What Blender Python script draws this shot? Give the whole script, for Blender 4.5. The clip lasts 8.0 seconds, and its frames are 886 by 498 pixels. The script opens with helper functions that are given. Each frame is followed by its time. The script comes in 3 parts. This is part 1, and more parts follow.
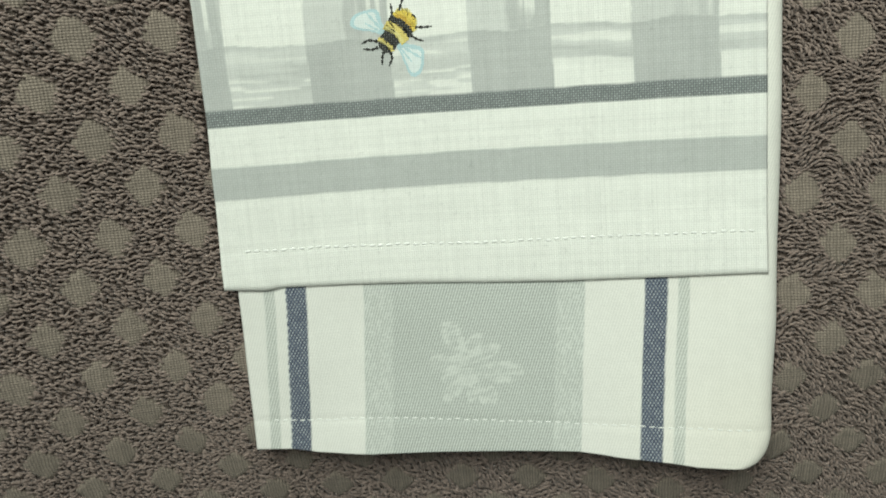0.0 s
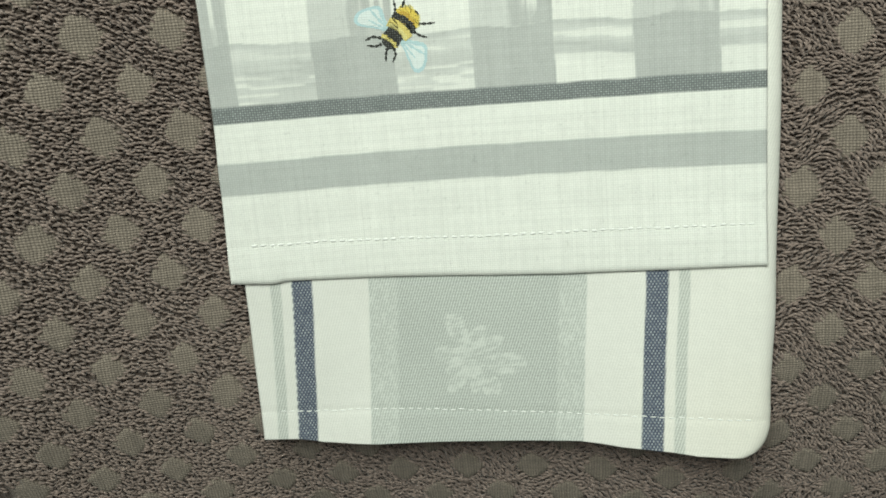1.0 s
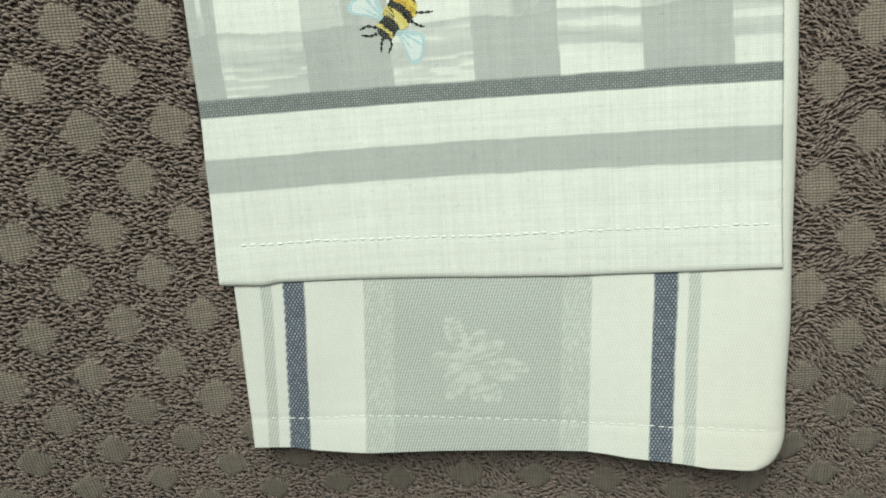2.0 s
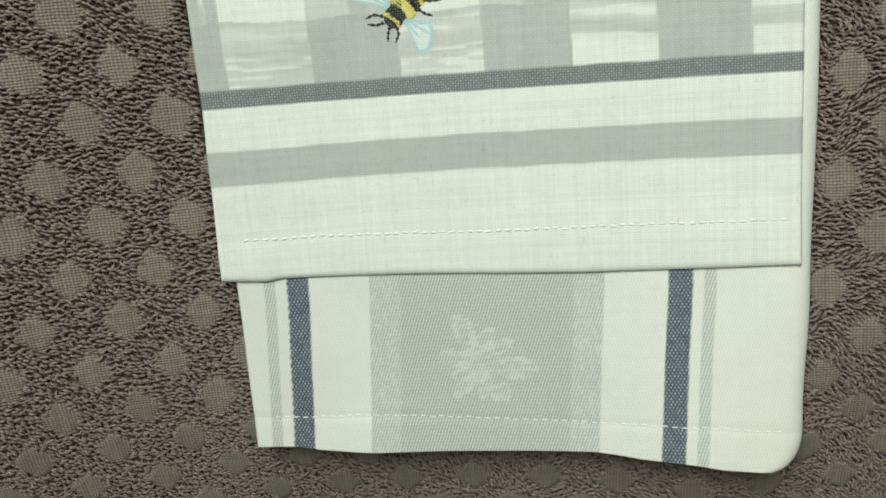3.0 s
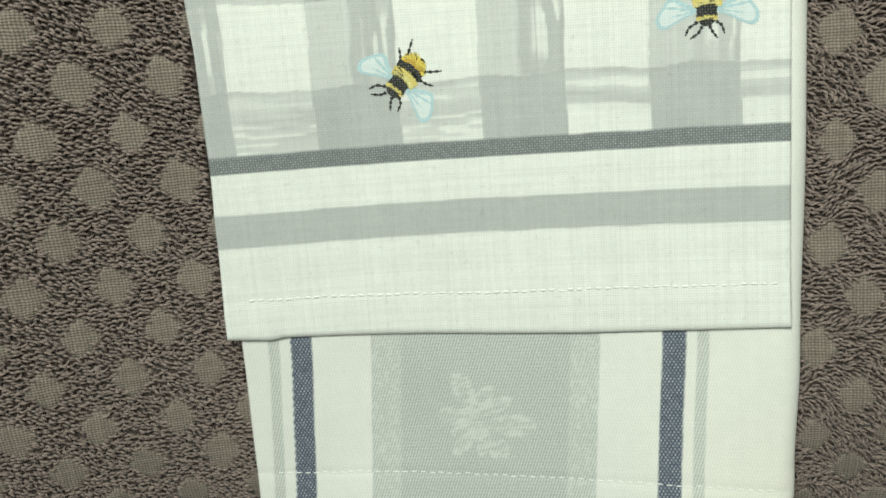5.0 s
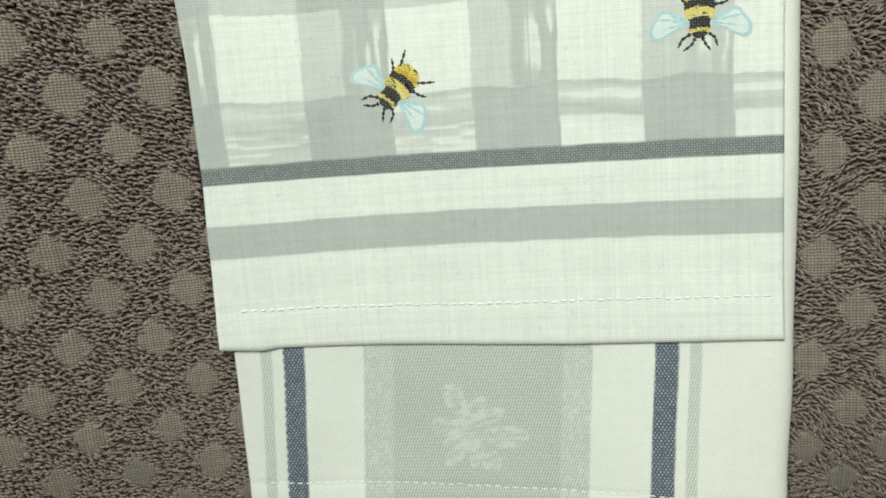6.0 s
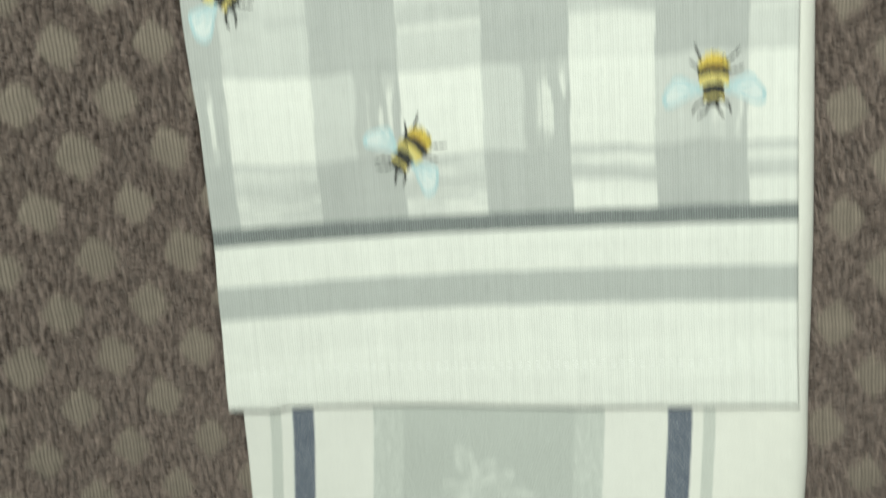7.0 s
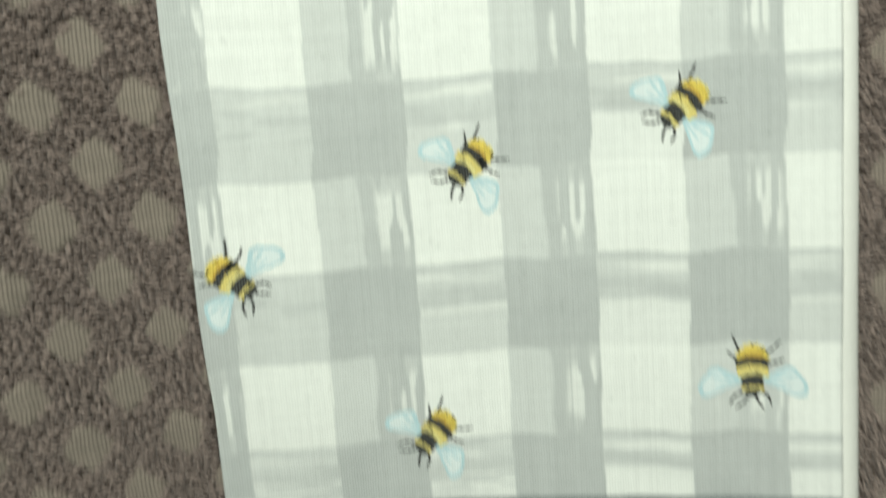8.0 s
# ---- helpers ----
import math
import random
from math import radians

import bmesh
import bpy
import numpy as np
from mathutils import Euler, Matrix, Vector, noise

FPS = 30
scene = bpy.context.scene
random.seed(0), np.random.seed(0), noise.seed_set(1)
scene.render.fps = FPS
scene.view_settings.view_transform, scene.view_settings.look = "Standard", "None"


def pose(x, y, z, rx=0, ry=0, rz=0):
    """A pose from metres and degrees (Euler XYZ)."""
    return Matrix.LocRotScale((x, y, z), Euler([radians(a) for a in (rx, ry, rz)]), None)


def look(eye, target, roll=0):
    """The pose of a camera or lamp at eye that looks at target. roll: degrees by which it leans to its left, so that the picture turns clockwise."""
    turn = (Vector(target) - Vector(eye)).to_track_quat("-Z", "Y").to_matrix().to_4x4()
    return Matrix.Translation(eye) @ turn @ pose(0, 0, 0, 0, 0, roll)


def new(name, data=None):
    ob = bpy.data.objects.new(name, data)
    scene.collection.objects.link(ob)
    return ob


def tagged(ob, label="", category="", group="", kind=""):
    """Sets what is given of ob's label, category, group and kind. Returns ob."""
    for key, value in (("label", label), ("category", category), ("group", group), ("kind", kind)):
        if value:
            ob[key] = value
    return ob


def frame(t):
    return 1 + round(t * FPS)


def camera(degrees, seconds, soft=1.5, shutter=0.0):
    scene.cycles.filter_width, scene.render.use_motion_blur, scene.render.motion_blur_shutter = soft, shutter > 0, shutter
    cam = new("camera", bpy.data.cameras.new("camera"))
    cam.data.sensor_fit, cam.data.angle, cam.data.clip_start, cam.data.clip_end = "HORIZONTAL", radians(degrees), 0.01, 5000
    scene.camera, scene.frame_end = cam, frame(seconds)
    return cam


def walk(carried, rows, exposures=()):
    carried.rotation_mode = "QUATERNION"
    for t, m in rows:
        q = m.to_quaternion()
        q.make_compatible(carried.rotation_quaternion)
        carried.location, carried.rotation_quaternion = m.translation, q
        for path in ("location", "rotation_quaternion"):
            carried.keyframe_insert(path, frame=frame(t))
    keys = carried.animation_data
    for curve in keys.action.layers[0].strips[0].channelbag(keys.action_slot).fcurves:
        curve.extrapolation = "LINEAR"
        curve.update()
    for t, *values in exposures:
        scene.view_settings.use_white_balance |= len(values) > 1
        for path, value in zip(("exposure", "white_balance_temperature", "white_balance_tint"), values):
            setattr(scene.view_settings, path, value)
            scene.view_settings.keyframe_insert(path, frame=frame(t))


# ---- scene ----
cam = camera(50.0, 8.0, soft=1.65, shutter=0.9)
ROWS = [
    (0.0, 0.0107, 0.0706, 0.2973, -12.47, 3.54, -3.95),
    (0.5, 0.0101, 0.0722, 0.3004, -13.35, 3.56, -4.12),
    (1.0, 0.0109, 0.0750, 0.3004, -13.56, 3.65, -4.22),
    (1.5, 0.0132, 0.0728, 0.2945, -13.36, 3.91, -4.16),
    (3.0, 0.0114, 0.0712, 0.2790, -14.08, 4.51, -4.11),
    (3.5, 0.0117, 0.0762, 0.2790, -13.85, 4.67, -4.08),
    (4.0, 0.0127, 0.0815, 0.2774, -13.18, 4.88, -4.08),
    (5.5, 0.0138, 0.0809, 0.2876, -11.87, 4.59, -3.92),
    (5.8, 0.0169, 0.0824, 0.2855, -11.94, 4.65, -3.89),
    (6.0, 0.0154, 0.0837, 0.2837, -11.97, 4.68, -3.85),
    (6.5, 0.0145, 0.0836, 0.2826, -11.96, 4.61, -3.67),
    (6.8, 0.0158, 0.0838, 0.2819, -11.06, 4.99, -3.57),
    (7.0, 0.0146, 0.0949, 0.2804, -10.55, 5.20, -3.54),
    (7.2, 0.0144, 0.1141, 0.2778, -10.53, 5.17, -3.55),
    (7.5, 0.0135, 0.1387, 0.2718, -10.52, 5.12, -3.61),
    (8.0, 0.0105, 0.1632, 0.2582, -8.82, 5.29, -3.83),
]
walk(cam, [(t, pose(*row)) for t, *row in ROWS], ((0.0, -0.04), (1.5, 0.0), (3.0, -0.08), (4.0, -0.02), (7.0, 0.0), (7.5, -0.06), (8.0, -0.12)))

# ---- light: a closed room with one hanging lamp, unseen and added to light the towels ----
world = bpy.data.worlds.new("world")
scene.world = world
world.use_nodes = True
world.node_tree.nodes["Background"].inputs["Color"].default_value = (0.9, 1.0, 0.9, 1)
world.node_tree.nodes["Background"].inputs["Strength"].default_value = 0.02

LAMP_AT = (-0.06, 0.52, 0.74)
lamp = new("lamp_source", bpy.data.lights.new("lamp_source", "AREA"))
lamp.data.shape, lamp.data.size = "DISK", 0.64
lamp.data.energy, lamp.data.color = 11.7, (0.92, 1.0, 0.90)
lamp.matrix_world = look(LAMP_AT, (0.0, 0.05, 0.0))


# ---- shapes of the cloth ----
def smooth(a, b, v):
    k = np.clip((np.asarray(v, float) - a) / (b - a), 0, 1)
    return k * k * (3 - 2 * k)


def held(v, lo, hi):
    """v, but levelling off past lo and hi."""
    v = np.asarray(v, float)
    v = np.where(v > hi, hi + 0.3 * (1 - np.exp(-np.maximum(v - hi, 0) / 0.3)), v)
    return np.where(v < lo, lo - 0.3 * (1 - np.exp(-np.maximum(lo - v, 0) / 0.3)), v)


def ground_z(x, y):
    """The soft dip in which the towels lie (metres)."""
    u, v = held(np.asarray(x) / 0.1, -1.45, 1.25), held((np.asarray(y) - 0.05) / 0.1, -1.35, 1.5)
    return 0.01 * (1.19 * u * u - 0.57 * u * v + 0.2 * v * v - 0.38 * u**3 + 0.38 * u * u * v + 0.24 * u * v * v - 0.18 * v**3)


HINGE, DROOP = -0.053, radians(30)


def past_edge(x, y):
    """How far a point lies out over the edge where the support falls away."""
    k = 0.006
    s = k * np.logaddexp(0, (HINGE + 0.022 * smooth(0.055, 0.11, x) + 0.014 * smooth(-0.075, -0.125, x) - np.asarray(y, float)) / k)
    return s * (0.5 + 0.5 * smooth(-0.125, -0.065, x))


TABLE = np.random.RandomState(4).rand(256, 256)


def speck(x, y, seed=0):
    """Smooth value noise from 0 to 1 with a cell of 1."""
    x, y = np.asarray(x, float) + 37.3 * seed, np.asarray(y, float) + 11.7 * seed
    i, j = np.floor(x).astype(int), np.floor(y).astype(int)
    f, g = x - i, y - j
    f, g = f * f * (3 - 2 * f), g * g * (3 - 2 * g)
    a, b = TABLE[i % 256, j % 256], TABLE[(i + 1) % 256, j % 256]
    c, d = TABLE[i % 256, (j + 1) % 256], TABLE[(i + 1) % 256, (j + 1) % 256]
    return (a * (1 - f) + b * f) * (1 - g) + (c * (1 - f) + d * f) * g


def ripple(x, y, seed, cell, height):
    return height * (speck(np.asarray(x) / cell, np.asarray(y) / cell, seed) - 0.5)


def mix(a, b, k):
    k = np.asarray(k)[..., None]
    return np.asarray(a) * (1 - k) + np.asarray(b) * k


# ---- materials ----
def nodes_of(name):
    m = bpy.data.materials.new(name)
    m.use_nodes = True
    t = m.node_tree
    b = t.nodes["Principled BSDF"]
    b.inputs["Roughness"].default_value = 0.9
    b.inputs["Specular IOR Level"].default_value = 0.15
    return m, t, b


def calc(t, op, a, b=None, c=None):
    n = t.nodes.new("ShaderNodeMath")
    n.operation = op
    for k, v in enumerate((a, b, c)):
        if v is None:
            continue
        if isinstance(v, (int, float)):
            n.inputs[k].default_value = v
        else:
            t.links.new(v, n.inputs[k])
    return n.outputs[0]


def cloth_uv(t):
    uv = t.nodes.new("ShaderNodeUVMap")
    uv.uv_map = "cloth"
    s = t.nodes.new("ShaderNodeSeparateXYZ")
    t.links.new(uv.outputs[0], s.inputs[0])
    return uv.outputs[0], s.outputs[0], s.outputs[1]


def grain(t, vec, scale, detail=3.0, stretch=(1, 1, 1)):
    mp = t.nodes.new("ShaderNodeMapping")
    mp.inputs["Scale"].default_value = stretch
    n = t.nodes.new("ShaderNodeTexNoise")
    n.inputs["Scale"].default_value, n.inputs["Detail"].default_value = scale, detail
    t.links.new(vec, mp.inputs[0])
    t.links.new(mp.outputs[0], n.inputs["Vector"])
    return n.outputs["Fac"]


def thread_noise(t, a, b=None):
    """A value from 0 to 1 for each thread, or for each crossing."""
    n = t.nodes.new("ShaderNodeTexWhiteNoise")
    n.noise_dimensions = "2D"
    c = t.nodes.new("ShaderNodeCombineXYZ")
    for k, v in enumerate((a, b)):
        if v is not None:
            t.links.new(calc(t, "FLOOR", v), c.inputs[k])
    t.links.new(c.outputs[0], n.inputs["Vector"])
    return n.outputs["Value"]


def plain_weave(t, vec, u, v, pitch, wider=1.0):
    """Height of a plain weave, 0 to 1, threads of uneven thickness."""
    wob = grain(t, vec, 160.0, 2.0)
    us = calc(t, "MULTIPLY_ADD", wob, 3.6, calc(t, "MULTIPLY", u, math.pi / (pitch * wider)))
    vs = calc(t, "MULTIPLY_ADD", wob, -3.6, calc(t, "MULTIPLY", v, math.pi / pitch))
    su, sv = calc(t, "ABSOLUTE", calc(t, "SINE", us)), calc(t, "ABSOLUTE", calc(t, "SINE", vs))
    over = calc(t, "MULTIPLY", calc(t, "SINE", us), calc(t, "SINE", vs))
    both = calc(t, "MULTIPLY", calc(t, "ADD", su, sv), 0.44)
    return calc(t, "MULTIPLY_ADD", over, 0.09, both)


def twill_weave(t, vec, u, v, pitch, lean=0.36):
    wob = grain(t, vec, 140.0, 2.0)
    d = calc(t, "MULTIPLY_ADD", v, -lean, u)
    a = calc(t, "MULTIPLY_ADD", wob, 2.0, calc(t, "MULTIPLY", d, 2 * math.pi / pitch))
    b = calc(t, "MULTIPLY", v, 2 * math.pi / (pitch * 1.15))
    line = calc(t, "MULTIPLY_ADD", calc(t, "SINE", a), 0.30, 0.5)
    line = calc(t, "MULTIPLY_ADD", calc(t, "SUBTRACT", grain(t, vec, 1500.0, 2.0), 0.5), 0.7, line)
    return calc(t, "MULTIPLY_ADD", calc(t, "SINE", b), 0.07, line)


def float_dots(t, vec, u, v, pitch):
    """Short pale floats stepping from row to row along the twill, 0 to 1."""
    wob = grain(t, vec, 200.0, 2.0)
    row = calc(t, "MULTIPLY_ADD", v, 1.0 / (pitch * 0.95), calc(t, "MULTIPLY", wob, 0.4))
    lift = calc(t, "ABSOLUTE", calc(t, "SINE", calc(t, "MULTIPLY", row, math.pi)))
    step = calc(t, "MULTIPLY", calc(t, "FLOOR", row), 0.5)
    across = calc(t, "MULTIPLY_ADD", u, 1.0 / (pitch * 1.25), step)
    dot = calc(t, "MULTIPLY_ADD", calc(t, "SINE", calc(t, "MULTIPLY", across, 2 * math.pi)), 0.5, 0.5)
    return calc(t, "MULTIPLY", calc(t, "POWER", dot, 1.6), lift)


def woven(name, kind, pitch, depth, contrast, colour=None, fuzz=0.5, show=0.0, mixed=0.034, wider=1.0):
    """A woven cotton; the colour comes from the dyed yarns (the attribute 'dye') unless given, with shade in the
    weave's hollows mixed in.
    """
    m, t, b = nodes_of(name)
    vec, u, v = cloth_uv(t)
    h = plain_weave(t, vec, u, v, pitch, wider) if kind == "plain" else twill_weave(t, vec, u, v, pitch)
    fine = grain(t, vec, 2600.0, 2.0) if kind == "plain" else grain(t, vec, 1300.0, 4.0, (0.6, 1.3, 1))
    slub = calc(t, "ADD", grain(t, vec, 500.0, 2.0, (0.08, 1.6, 1)), grain(t, vec, 500.0, 2.0, (1.6, 0.08, 1)))
    h2 = calc(t, "ADD", calc(t, "MULTIPLY_ADD", fine, 0.35 * fuzz, h if kind == "plain" else calc(t, "MULTIPLY", h, 0.55)), calc(t, "MULTIPLY", slub, 0.2))
    bump = t.nodes.new("ShaderNodeBump")
    bump.inputs["Strength"].default_value = 1.0
    bump.inputs["Distance"].default_value = depth
    t.links.new(h2, bump.inputs["Height"])
    t.links.new(bump.outputs[0], b.inputs["Normal"])
    nu, nv = calc(t, "DIVIDE", u, pitch), calc(t, "DIVIDE", v, pitch)
    warp, weft, cross = thread_noise(t, nu), thread_noise(t, calc(t, "ADD", nv, 500.0)), thread_noise(t, nu, nv)
    if colour is None:
        at = t.nodes.new("ShaderNodeAttribute")
        at.attribute_name = "dye"
        base = at.outputs["Color"]
    else:
        rgb = t.nodes.new("ShaderNodeRGB")
        rgb.outputs[0].default_value = (*colour, 1)
        base = rgb.outputs[0]
    # undyed fibre shows on the crowns of dark yarns; pale cloth hides its weave
    grey = t.nodes.new("ShaderNodeRGBToBW")
    t.links.new(base, grey.inputs[0])
    deep = calc(t, "SUBTRACT", 1.0, calc(t, "MULTIPLY", grey.outputs[0], 1.3))
    deep = calc(t, "MAXIMUM", deep, 0.06)
    if show:
        pale = t.nodes.new("ShaderNodeMix")
        pale.data_type = "RGBA"
        pale.inputs["B"].default_value = (0.62, 0.66, 0.64, 1)
        crown = calc(t, "POWER", calc(t, "MAXIMUM", h, 0.0), 3.0) if kind == "plain" else float_dots(t, vec, u, v, pitch)
        k = calc(t, "MULTIPLY", calc(t, "MULTIPLY", crown, show), deep)
        k = calc(t, "MULTIPLY", k, calc(t, "MULTIPLY_ADD", cross, 0.8, 0.6))
        t.links.new(k, pale.inputs["Factor"])
        t.links.new(base, pale.inputs["A"])
        base = pale.outputs["Result"]
    # weave height scales the colour: painted shade in the hollows between threads
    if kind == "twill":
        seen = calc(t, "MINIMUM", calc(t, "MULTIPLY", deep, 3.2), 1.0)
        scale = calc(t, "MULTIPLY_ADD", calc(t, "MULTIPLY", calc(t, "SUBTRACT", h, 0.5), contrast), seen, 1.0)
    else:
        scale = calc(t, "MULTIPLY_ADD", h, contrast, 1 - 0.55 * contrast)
    stain = calc(t, "ADD", grain(t, vec, 22.0, 3.0), calc(t, "MULTIPLY_ADD", grain(t, vec, 260.0, 3.0), 0.9, -0.45))
    scale = calc(t, "MULTIPLY", scale, calc(t, "MULTIPLY_ADD", stain, 0.09, 0.955))
    scale = calc(t, "MULTIPLY", scale, calc(t, "MULTIPLY_ADD", slub, 0.10 if kind == "plain" else 0.04, 0.90 if kind == "plain" else 0.96))
    if kind == "plain":
        uneven = calc(t, "ADD", calc(t, "ADD", warp, weft), calc(t, "MULTIPLY", cross, 0.8))
        scale = calc(t, "MULTIPLY", scale, calc(t, "MULTIPLY_ADD", uneven, mixed, 1 - 1.4 * mixed))
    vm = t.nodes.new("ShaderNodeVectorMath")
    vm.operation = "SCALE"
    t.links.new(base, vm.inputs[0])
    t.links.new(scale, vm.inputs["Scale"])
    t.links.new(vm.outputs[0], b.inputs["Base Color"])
    b.inputs["Sheen Weight"].default_value = 0.15
    return m


def painted(name, colour, rough=0.8):
    m, t, b = nodes_of(name)
    co = t.nodes.new("ShaderNodeTexCoord")
    f = grain(t, co.outputs["Object"], 30.0, 5.0)
    ramp = t.nodes.new("ShaderNodeMix")
    ramp.data_type = "RGBA"
    ramp.inputs["A"].default_value = (*[c * 0.93 for c in colour], 1)
    ramp.inputs["B"].default_value = (*colour, 1)
    t.links.new(f, ramp.inputs["Factor"])
    t.links.new(ramp.outputs["Result"], b.inputs["Base Color"])
    b.inputs["Roughness"].default_value = rough
    return m


def yarn(name, dark, light):
    """Looped cotton yarn, each loop a little different."""
    m, t, b = nodes_of(name)
    geo = t.nodes.new("ShaderNodeNewGeometry")
    co = t.nodes.new("ShaderNodeTexCoord")
    f = calc(t, "MULTIPLY_ADD", geo.outputs["Random Per Island"], 0.5, calc(t, "MULTIPLY_ADD", grain(t, co.outputs["Object"], 1800.0, 3.0), 0.6, -0.05))
    ramp = t.nodes.new("ShaderNodeMix")
    ramp.data_type = "RGBA"
    ramp.inputs["A"].default_value, ramp.inputs["B"].default_value = (*dark, 1), (*light, 1)
    t.links.new(f, ramp.inputs["Factor"])
    t.links.new(ramp.outputs["Result"], b.inputs["Base Color"])
    bump = t.nodes.new("ShaderNodeBump")
    bump.inputs["Distance"].default_value = 0.00012
    t.links.new(grain(t, co.outputs["Object"], 2600.0, 2.0), bump.inputs["Height"])
    t.links.new(bump.outputs[0], b.inputs["Normal"])
    b.inputs["Sheen Weight"].default_value = 0.25
    b.inputs["Roughness"].default_value, b.inputs["Specular IOR Level"].default_value = 0.55, 0.4
    return m


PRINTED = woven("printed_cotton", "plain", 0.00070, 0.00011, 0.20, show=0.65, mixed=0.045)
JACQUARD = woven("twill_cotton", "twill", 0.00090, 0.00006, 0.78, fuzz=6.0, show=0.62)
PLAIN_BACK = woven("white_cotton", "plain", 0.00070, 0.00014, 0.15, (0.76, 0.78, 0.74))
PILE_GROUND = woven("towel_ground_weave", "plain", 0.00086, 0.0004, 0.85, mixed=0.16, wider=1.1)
PILE = yarn("towel_pile_yarn", (0.112, 0.083, 0.071), (0.335, 0.254, 0.218))
THREAD = painted("sewing_thread", (0.88, 0.89, 0.86))
INK_BLACK = woven("black_ink", "plain", 0.00070, 0.00014, 0.5, (0.020, 0.019, 0.016), show=0.22)
INK_YELLOW = woven("yellow_ink", "plain", 0.00070, 0.00014, 0.35, (0.70, 0.58, 0.18), show=0.3)
INK_OCHRE = woven("ochre_ink", "plain", 0.00070, 0.00014, 0.35, (0.74, 0.56, 0.10), show=0.3)
INK_STRAW = woven("straw_ink", "plain", 0.00070, 0.00014, 0.35, (0.74, 0.66, 0.27), show=0.3)
INK_AMBER = woven("amber_ink", "plain", 0.00070, 0.00014, 0.35, (0.56, 0.36, 0.05), show=0.3)
INK_BLUE = woven("pale_blue_ink", "plain", 0.00070, 0.00014, 0.2, (0.47, 0.64, 0.67), show=0.3)
INK_PALE = woven("white_ink", "plain", 0.00070, 0.00014, 0.15, (0.71, 0.78, 0.77))
WALL_PAINT = painted("wall_paint", (0.42, 0.42, 0.39))
SHEET = woven("plain_sheet", "plain", 0.0009, 0.0002, 0.15, (0.45, 0.43, 0.40))
LAMP_WHITE = painted("lamp_enamel", (0.8, 0.8, 0.8), 0.4)


# ---- mesh helpers ----
def mesh_of(name, verts, faces, material, uv=None, dye=None):
    me = bpy.data.meshes.new(name)
    me.from_pydata(np.asarray(verts).tolist(), [], np.asarray(faces).tolist() if isinstance(faces, np.ndarray) else faces)
    me.materials.append(material)
    me.polygons.foreach_set("use_smooth", np.ones(len(me.polygons), bool))
    verts = np.asarray(verts)
    uv = verts[:, :2] if uv is None else uv
    layer = me.uv_layers.new(name="cloth")
    loops = np.empty(len(me.loops), np.int32)
    me.loops.foreach_get("vertex_index", loops)
    layer.data.foreach_set("uv", np.ascontiguousarray(uv[loops], np.float32).ravel())
    if dye is not None:
        at = me.color_attributes.new("dye", "FLOAT_COLOR", "POINT")
        at.data.foreach_set("color", np.c_[dye, np.ones(len(dye))].astype(np.float32).ravel())
    me.update()
    return me


def part(name, data, parent, label=""):
    ob = new(name, data)
    ob.parent = parent
    return tagged(ob, label)


def grid_faces(ny, nx, first=0):
    a = first + np.arange(ny - 1)[:, None] * nx + np.arange(nx - 1)[None]
    return np.stack([a, a + 1, a + nx + 1, a + nx], -1).reshape(-1, 4)


def folded_sheet(name, xs, ys, left, right, front, top, thick, radii, material, dye):
    """A thick cloth with rounded edges. xs: 0 to 1 across, ys: 0 to 1 from front to back; left, right, front: the outline;
    top: its height; radii: how far the edges round in at the left, right and front."""
    s, w = np.meshgrid(xs, ys)
    y = w
    x = left(y) + (right(y) - left(y)) * s
    y = y + front(x) * (1 - smooth(0.0, 0.06, w - ys[0]))
    x = left(y) + (right(y) - left(y)) * s
    rl, rr, rf = radii
    drop = np.zeros_like(x)
    for d, r in ((x - left(y), rl), (right(y) - x, rr), (w - ys[0], rf)):
        k = np.clip(1 - d / r, 0, 1)
        drop = np.maximum(drop, 1 - np.sqrt(np.maximum(1 - k * k, 0)))
    z = top(x, y) - drop * thick
    verts = [np.stack([x, y, z], -1).reshape(-1, 3)]
    faces = [grid_faces(len(ys), len(xs))]
    uv = [np.stack([x, y], -1).reshape(-1, 2)]
    cols = [dye(x, y).reshape(-1, 3)]
    # the underside, coarser, a little in from the edge
    iy, ix = np.unique(np.r_[0 : len(ys) : 9, len(ys) - 1]), np.unique(np.r_[0 : len(xs) : 9, len(xs) - 1])
    xb, yb = x[np.ix_(iy, ix)], y[np.ix_(iy, ix)]
    zb = top(xb, yb) - thick
    verts.append(np.stack([xb, yb, zb], -1).reshape(-1, 3))
    faces.append(grid_faces(len(iy), len(ix), len(verts[0]))[:, ::-1])
    uv.append(np.stack([xb, yb], -1).reshape(-1, 2))
    cols.append(np.full((xb.size, 3), 0.75))
    return mesh_of(name, np.concatenate(verts), np.concatenate(faces), material, np.concatenate(uv), np.concatenate(cols))


def steps(lo, hi, fine, edge_lo, edge_hi, edge_step):
    """Samples from lo to hi, closer at the two edges."""
    a = np.arange(lo, lo + edge_lo, edge_step)
    b = np.arange(lo + edge_lo, hi - edge_hi, fine)
    c = np.arange(hi - edge_hi, hi + edge_step * 0.5, edge_step)
    return np.r_[a, b, c]


# ---- room ----
def box(name, lo, hi, material, label, category="structure"):
    bm = bmesh.new()
    bmesh.ops.create_cube(bm, size=1.0)
    for v in bm.verts:
        v.co = Vector([lo[k] + (v.co[k] + 0.5) * (hi[k] - lo[k]) for k in range(3)])
    me = bpy.data.meshes.new(name)
    bm.to_mesh(me)
    bm.free()
    me.materials.append(material)
    me.uv_layers.new(name="cloth")
    return tagged(new(name, me), label, category, kind="structure")


